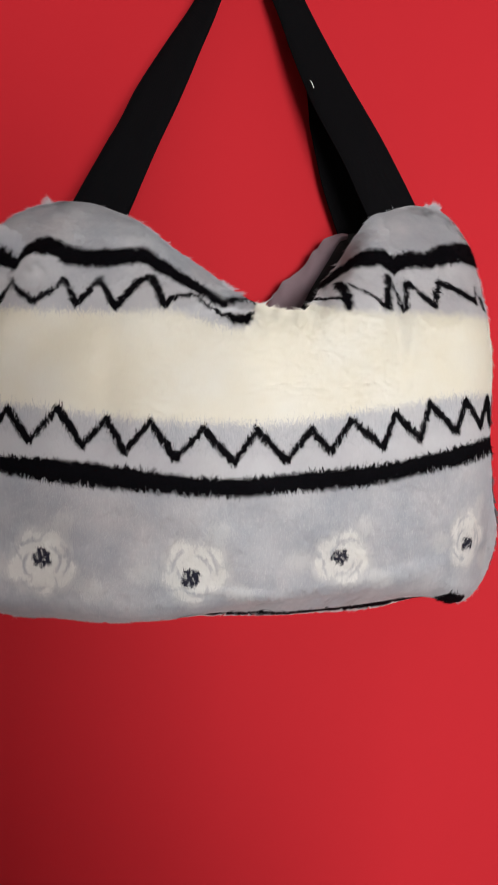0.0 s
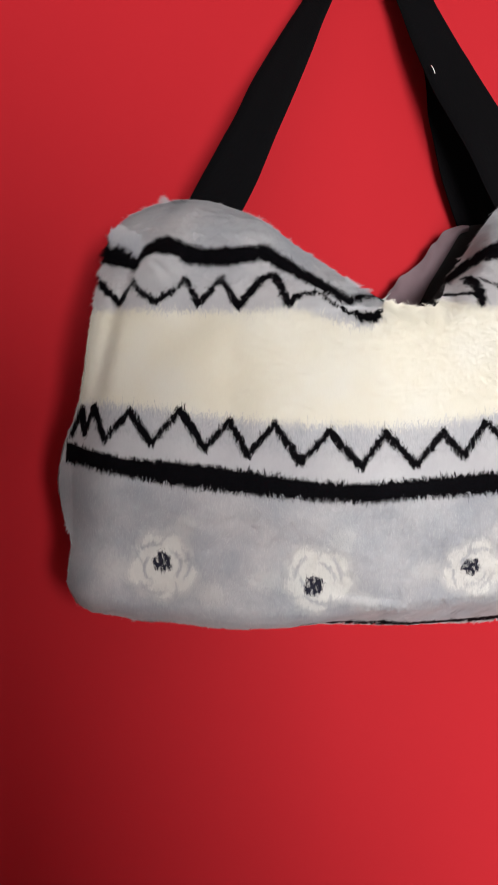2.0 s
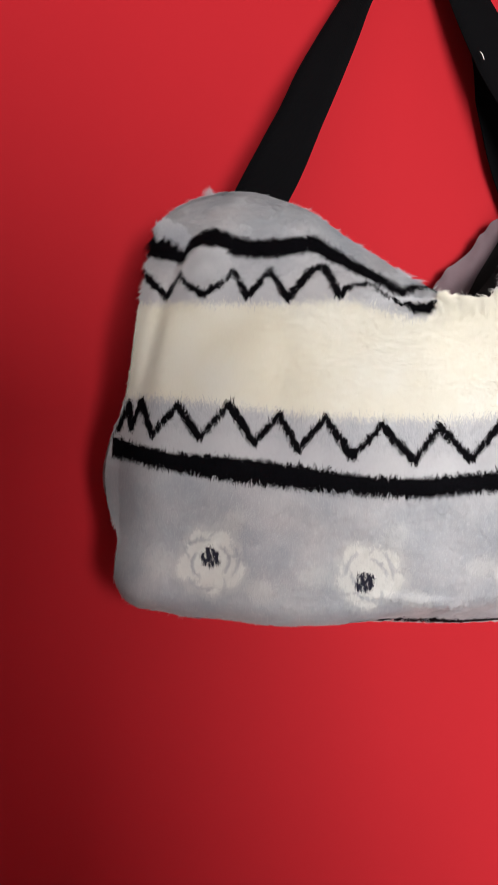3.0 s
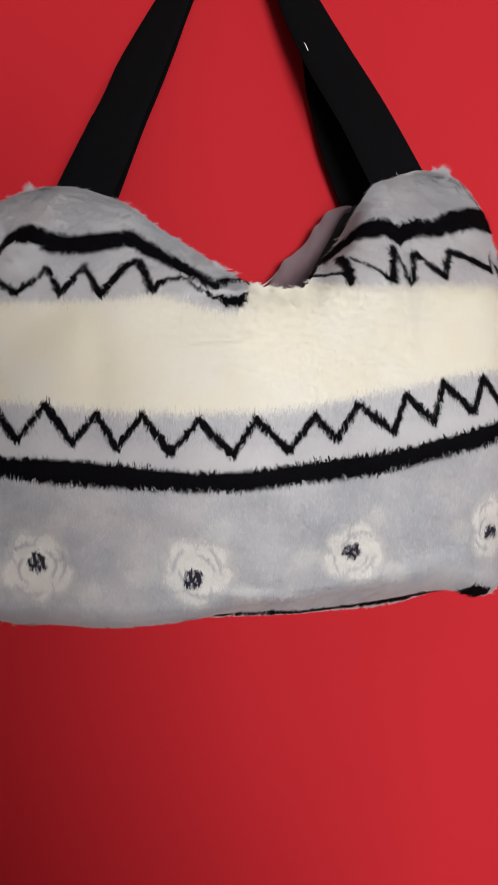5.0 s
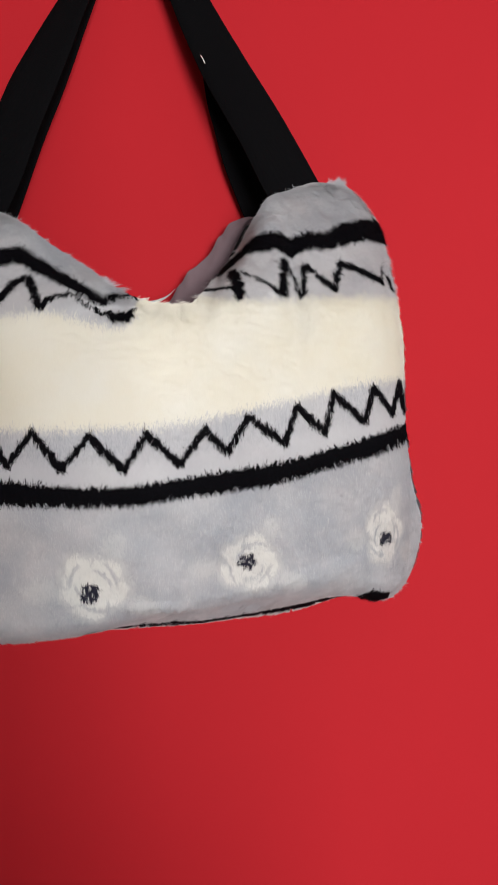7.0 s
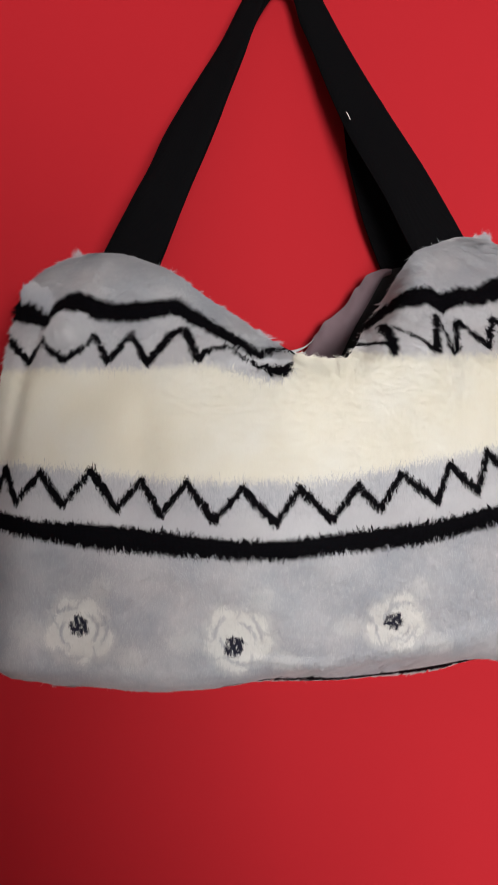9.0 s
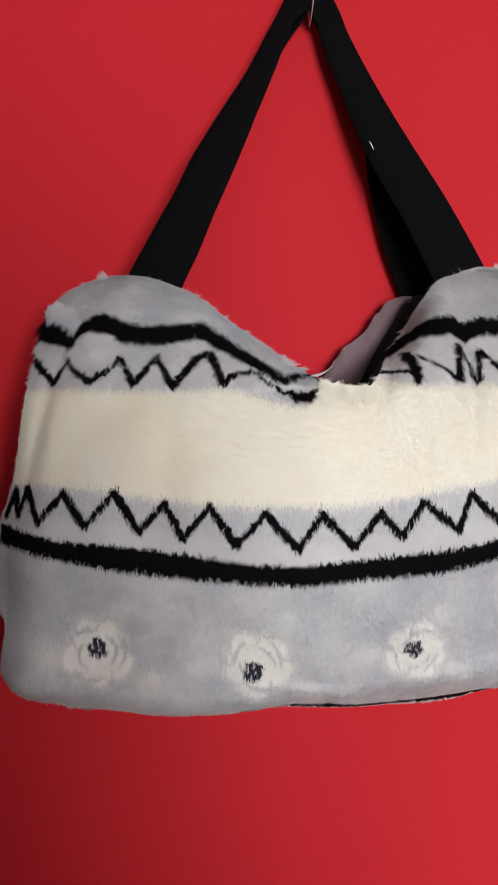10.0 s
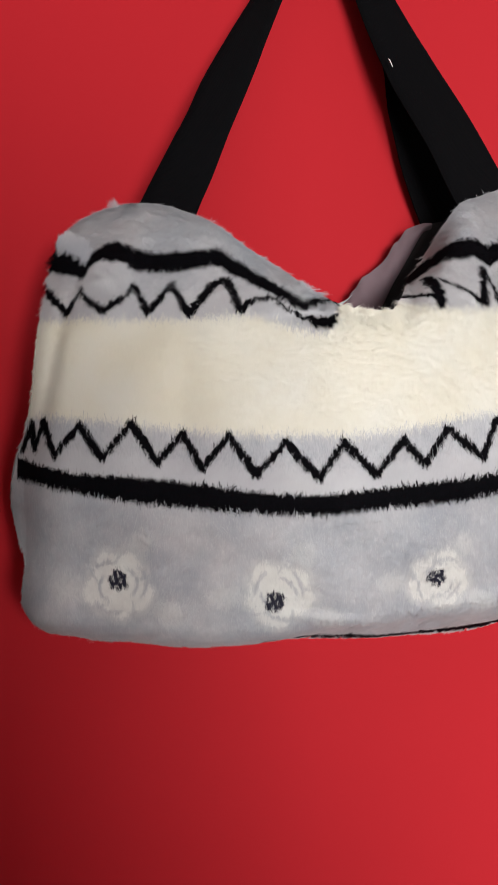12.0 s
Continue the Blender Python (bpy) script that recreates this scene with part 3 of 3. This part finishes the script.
        x = p[..., 0] + 0.004 * np.sin(np.pi * a) - 0.015 * a
        return np.stack([x, p[..., 1] + (back - p[..., 1]) * a, p[..., 2]], -1)

    for place, flip, label in ((left_place, -1, "grey fur side panel, slightly caved in"), (right_place, 1, "grey fur side panel")):
        su, sv, spts, squads = sheet(place, 24, 90)
        a, b, stris, sn, _ = hairs(place, 80000, rng, flip=flip)
        smid, sroot = spts[squads].mean(1), place(a, b)

        def banded(p, r):
            edge = place(np.zeros(len(p)), np.clip((p[:, 2] - 1.40) / 0.31, 0, 1))[:, 0]
            k = np.full(len(p), GREY)
            k[(p[:, 2] > BAND_TOP(edge)) & (p[:, 2] < STRIPE_LOW(edge))] = PALE
            k[(p[:, 2] > CREAM_LOW(edge)) & (p[:, 2] < CREAM_TOP(edge))] = CREAM
            k[((p[:, 2] > BAND_LOW(edge) + r) & (p[:, 2] < BAND_TOP(edge) + r) & (flip > 0)) | ((p[:, 2] > STRIPE_LOW(edge) + r) & (p[:, 2] < STRIPE_TOP(edge) + r))] = STRIPE
            return k
        ks, kh = banded(smid, 0), banded(sroot, rng.normal(0, 0.0007, len(sroot)))
        side = pile("side_panel", spts, squads[ks == GREY], stris[kh == GREY], FUR_GREY, bag, label, sn[kh == GREY])
        pile("pale_band", spts, squads[ks == PALE], stris[kh == PALE], FUR_PALE, side, "pale grey plush fur", sn[kh == PALE])
        pile("cream_band", spts, squads[ks == CREAM], stris[kh == CREAM], FUR_CREAM, side, "cream plush fur", sn[kh == CREAM])
        pile("black_stripe", spts, squads[ks == STRIPE], stris[kh == STRIPE], FUR_BLACK, side, "black fur stripe", sn[kh == STRIPE])

    # base, sagging towards the wall
    HEEL = curve((-0.245, 1.411), (-0.230, 1.400), (-0.194, 1.394), (-0.146, 1.3865), (-0.107, 1.3810), (-0.068, 1.3795), (0.0, 1.3828), (0.056, 1.3828), (0.095, 1.3838),
                 (0.147, 1.391), (0.183, 1.3985), (0.210, 1.4145))

    def base_place(a, b):
        p = front_place(a, 0 * b)
        down, back = np.minimum(b / 0.92, 1), np.maximum(b - 0.92, 0) / 0.08
        heel = p[..., 1] + 0.030
        z = p[..., 2] + (HEEL(p[..., 0]) - p[..., 2]) * down + 0.0012 * np.sin(43 * p[..., 0] + 5 * b) * b + 0.012 * back
        x = p[..., 0] - 0.012 * b * np.sign(p[..., 0]) * np.clip((np.abs(p[..., 0]) - 0.12) / 0.1, 0, 1)
        return np.stack([x, p[..., 1] + (heel - p[..., 1]) * down + (WALL_Y - 0.012 - heel) * back, z], -1)

    bu, bv, bpts, bquads = sheet(base_place, 160, 40)
    a, b, btris, bn, _ = hairs(base_place, 90000, rng, flip=-1, length=0.0055, comb=(0, 0.7, -0.5), lift=0.15)

    def base_kind(a, b, r):
        k = np.full(a.shape, GREY)
        k[(b > 0.70 - 0.20 * np.clip((a - 0.25) / 0.6, 0, 1) + r) & (b < 0.83 + 0.3 * r) & (a < 0.905) & (a > 0.27)] = STRIPE
        k[(b > 0.11 + r) & (b < 0.57 + r) & (a > 0.905) & (a < 0.962)] = STRIPE
        k[(b > 0.83 + 0.3 * r)] = PALE
        return k
    ks = base_kind(bu[bquads].mean(1), bv[bquads].mean(1), 0)
    kh = base_kind(a, b, rng.normal(0, 0.02, len(a)))
    base = pile("base_panel", bpts, bquads[ks == GREY], btris[kh == GREY], FUR_GREY, bag, "grey fur base, sagging towards the wall", bn[kh == GREY])
    pile("base_stripe", bpts, bquads[ks == STRIPE], btris[kh == STRIPE], FUR_BLACK, base, "black fur stripe on the base", bn[kh == STRIPE])
    pile("base_seam", bpts, bquads[ks == PALE], btris[kh == PALE], FUR_PALE, base, "pale seam edge of the base", bn[kh == PALE])

    # back, with its rim seen through the dip of the front
    BACK_RIM = curve((-0.217, 1.690), (-0.184, 1.712), (-0.130, 1.720), (-0.089, 1.695), (-0.045, 1.666), (0.0, 1.654), (0.012, 1.657), (0.025, 1.664), (0.0385, 1.684),
                     (0.052, 1.697), (0.0605, 1.704), (0.071, 1.718), (0.079, 1.728), (0.10, 1.738), (0.15, 1.742), (0.190, 1.725), (0.207, 1.705))

    def back_place(a, b):
        x = -0.225 + 0.425 * a
        z = 1.385 + (BACK_RIM(x) - 1.385) * b
        lean = 0.006 * np.maximum(0, (b - 0.72) / 0.28) ** 1.5
        return np.stack([x, WALL_Y - 0.012 - lean, z], -1)
    cu, cv, cpts, cquads = sheet(back_place, 120, 60)
    # its inner face carries the opening's deep shade as black colour
    back = pile("back_panel", cpts, cquads, np.zeros((0, 3, 3)), INSIDE_SHADE, bag, "inside of the back panel, coloured black for the shade there")

    def hem_place(a, b):
        x = 0.0 + 0.105 * a
        rim = BACK_RIM(x)
        low = np.where(x < 0.05, np.minimum(rim - 0.02, 1.650), np.interp(x, [0.05, 0.057, 0.070, 0.086, 0.0955, 0.105], [1.645, 1.658, 1.684, 1.711, 1.728, 1.740]))
        low = np.minimum(low, rim - 0.006)
        z = low + (rim + 0.001 + 0.0014 * np.sin(300 * x + 2 * np.sin(170 * x)) - low) * b
        y = WALL_Y - 0.021 - 0.004 * np.sin(np.pi * b) + 0.0012 * np.sin(60 * z)
        return np.stack([x, y, z], -1)
    du, dv, dpts, dquads = sheet(hem_place, 60, 24)
    pile("back_hem", dpts, dquads, np.zeros((0, 3, 3)), HEM, bag, "muted mauve fabric hem inside the opening")

    # pale edge of the back panel beside the mouth, its tip turned up
    def edge_place(a, b):
        x = 0.004 + 0.026 * a
        z = 1.6590 + 0.0030 * a + 0.0085 * a**3 + (0.0030 * (1 - a**2) + 0.0003) * (b - 0.5)
        return np.stack([x, WALL_Y - 0.036 - 0.0015 * np.sin(np.pi * b) - 0.003 * a, z], -1)
    eu, ev, epts, equads = sheet(edge_place, 24, 6)
    pile("back_edge", epts, equads, np.zeros((0, 3, 3)), FUR_PALE, back, "pale turned-up edge of the back panel")

    # sheet added to close the mouth, black for the shade inside
    def mouth_shade_place(a, b):
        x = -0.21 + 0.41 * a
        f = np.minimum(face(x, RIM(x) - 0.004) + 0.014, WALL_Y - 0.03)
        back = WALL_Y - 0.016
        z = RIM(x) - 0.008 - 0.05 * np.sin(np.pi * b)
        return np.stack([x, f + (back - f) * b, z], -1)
    lu, lv, lpts, lquads = sheet(mouth_shade_place, 80, 16)
    pile("mouth_shade", lpts, lquads, np.zeros((0, 3, 3)), INSIDE_SHADE, bag, "black sheet added inside the mouth for the shade there")
    return bag


BAG = tote_bag()


# ---------------------------------------------------------------- straps
def ribbon(name, outer, inner, depth, parent, label, thick=0.0018, wide=0.042):
    """A woven strap between its two edges in the wall's plane; where they come close it turns edge-on."""
    n = 90
    zs = np.linspace(0, 1, n)
    c = []
    for edge in (outer, inner):
        xs, zz = np.array([p[0] for p in edge]), np.array([p[1] for p in edge])
        s = np.r_[0, np.cumsum(np.hypot(np.diff(xs), np.diff(zz)))]
        s /= s[-1]
        c.append(np.stack([curve(*zip(s, xs))(zs), curve(*zip(s, zz))(zs)], -1))
    mid, half = (c[0] + c[1]) / 2, (c[0] - c[1]) / 2
    flat = np.linalg.norm(half, axis=1)
    turn = np.sqrt(np.maximum(0, (wide / 2) ** 2 - flat**2)) * 0.4
    y = curve(*depth)(zs)
    centre = np.stack([mid[:, 0], y, mid[:, 1]], -1)
    across = np.stack([half[:, 0], turn, half[:, 1]], -1)
    along = np.gradient(centre, axis=0)
    out = np.cross(across, along)
    out /= np.linalg.norm(out, axis=1, keepdims=True)
    bm = bmesh.new()
    uvl = bm.loops.layers.uv.new("UVMap")
    rings, profile = [], ((-1, 0), (-0.97, 0.8), (-0.5, 1), (0, 1), (0.5, 1), (0.97, 0.8), (1, 0), (0.97, -0.8), (0.5, -1), (0, -1), (-0.5, -1), (-0.97, -0.8))
    length = np.r_[0, np.cumsum(np.linalg.norm(np.diff(centre, axis=0), axis=1))]
    for i in range(n):
        rings.append([bm.verts.new(centre[i] + across[i] * a + out[i] * thick * 0.5 * b) for a, b in profile])
    for i in range(n - 1):
        for k in range(len(profile)):
            j = (k + 1) % len(profile)
            f = bm.faces.new((rings[i][k], rings[i][j], rings[i + 1][j], rings[i + 1][k]))
            f.smooth = True
            for loop, (r, q) in zip(f.loops, ((i, k), (i, j), (i + 1, j), (i + 1, k))):
                loop[uvl].uv = (profile[q][0] * wide / 2, length[r])
    bm.faces.new(rings[0])
    bm.faces.new(rings[-1][::-1])
    return part(name, bm, WEBBING, parent, label)


FRONT_L = (((-0.1665, 1.712), (-0.1425, 1.760), (-0.1270, 1.790), (-0.1125, 1.820), (-0.1000, 1.850), (-0.0850, 1.880), (-0.0690, 1.910), (-0.0525, 1.940), (-0.0320, 1.985), (-0.0200, 2.011), (-0.0070, 2.0386), (0.009, 2.052)),
           ((-0.116, 1.712), (-0.0925, 1.760), (-0.0810, 1.790), (-0.0690, 1.820), (-0.0575, 1.850), (-0.0465, 1.880), (-0.0365, 1.910), (-0.0252, 1.940), (-0.0119, 1.9802), (-0.0018, 2.0035), (0.0065, 2.0119), (0.010, 2.013)))
FRONT_R = (((0.179, 1.712), (0.1570, 1.760), (0.1430, 1.790), (0.1290, 1.820), (0.1145, 1.850), (0.1000, 1.880), (0.0860, 1.910), (0.0720, 1.940), (0.0480, 1.992), (0.0254, 2.0382), (0.009, 2.052)),
           ((0.128, 1.712), (0.1060, 1.760), (0.0940, 1.790), (0.0805, 1.820), (0.0675, 1.850), (0.0560, 1.880), (0.0455, 1.910), (0.0360, 1.940), (0.0245, 1.9723), (0.0150, 2.0050), (0.010, 2.013)))
ribbon("front_strap", *FRONT_L, ((0, 0.630), (0.3, 0.634), (0.5, 0.645), (0.75, 0.661), (1, 0.678)), BAG, "long black webbing strap")
ribbon("front_strap", *FRONT_R, ((0, 0.632), (0.3, 0.645), (0.5, 0.661), (0.75, 0.675), (1, 0.680)), BAG, "long black webbing strap")
BACK_R = (((0.172, 1.690), (0.145, 1.7745), (0.126, 1.8216), (0.106, 1.8650), (0.072, 1.925), (0.040, 1.985), (0.012, 2.046)),
          ((0.118, 1.690), (0.0905, 1.760), (0.0805, 1.790), (0.0735, 1.820), (0.0670, 1.850), (0.0630, 1.880), (0.0560, 1.910), (0.0430, 1.940), (0.0260, 1.981), (0.011, 2.014)))
BACK_L = (((-0.1600, 1.700), (-0.1260, 1.760), (-0.1020, 1.820), (-0.0760, 1.880), (-0.0500, 1.940), (-0.0290, 1.985), (0.0060, 2.046)),
          ((-0.1250, 1.712), (-0.1040, 1.760), (-0.0920, 1.790), (-0.0795, 1.820), (-0.0660, 1.850), (-0.0535, 1.880), (-0.0420, 1.910), (-0.0300, 1.940), (-0.0170, 1.975), (0.0080, 2.014)))
ribbon("back_strap", *BACK_R, ((0, 0.690), (0.4, 0.686), (0.8, 0.686), (1, 0.686)), BAG, "black webbing strap behind the front one")
ribbon("back_strap", *BACK_L, ((0, 0.690), (0.4, 0.687), (0.8, 0.686), (1, 0.686)), BAG, "black webbing strap behind the front one")


# ---------------------------------------------------------------- hook and loose threads
def tube(path, radius, sides=10):
    bm = bmesh.new()
    pts = [Vector(p) for p in path]
    rings = []
    for i, p in enumerate(pts):
        along = (pts[min(i + 1, len(pts) - 1)] - pts[max(i - 1, 0)]).normalized()
        side = along.cross(Vector((1, 0, 0)) if abs(along.x) < 0.9 else Vector((0, 1, 0))).normalized()
        other = along.cross(side)
        rings.append([bm.verts.new(p + radius * (math.cos(a) * side + math.sin(a) * other)) for a in [k * math.tau / sides for k in range(sides)]])
    for a, b in zip(rings, rings[1:]):
        for k in range(sides):
            j = (k + 1) % sides
            bm.faces.new((a[k], a[j], b[j], b[k])).smooth = True
    bm.faces.new(rings[0][::-1])
    bm.faces.new(rings[-1])
    bmesh.ops.recalc_face_normals(bm, faces=bm.faces)
    return bm


def wall_hook():
    hook = tagged(new("wall_hook"), "thin white metal wire hook on the red wall", "hook")
    path = [(0.011, WALL_Y + 0.002, 2.082), (0.011, WALL_Y - 0.002, 2.080), (0.011, WALL_Y - 0.005, 2.070), (0.011, WALL_Y - 0.006, 2.015)]
    path += [(0.011, 0.675 + 0.024 * math.cos(a), 2.016 - 0.009 * math.sin(a)) for a in [k * math.pi / 10 for k in range(11)]]
    path += [(0.0105, 0.6495, 2.026), (0.0103, 0.649, 2.034)]
    wire = part("wire", tube(path, 0.0007), WIRE, hook)
    bm = bmesh.new()
    bmesh.ops.create_cone(bm, cap_ends=True, segments=24, radius1=0.007, radius2=0.006, depth=0.004,
                          matrix=Matrix.Translation((0.011, WALL_Y - 0.002, 2.085)) @ Matrix.Rotation(radians(90), 4, "X"))
    part("base_plate", bm, WIRE, hook, "small round white plate")
    return hook


wall_hook()


def loose_thread(x, y, z, dx, dz, bend, radius):
    path = [(x + dx * t + bend * math.sin(math.pi * t) * dz * 30, y - 0.002 * math.sin(math.pi * t), z + dz * t) for t in [k / 8 for k in range(9)]]
    return part("loose_thread", tube(path, radius, 6), THREAD)


tagged(loose_thread(0.0625, 0.6562, 1.8762, 0.0036, -0.0072, 0.002, 0.00042), "tiny white thread end stuck to the black strap", "thread")
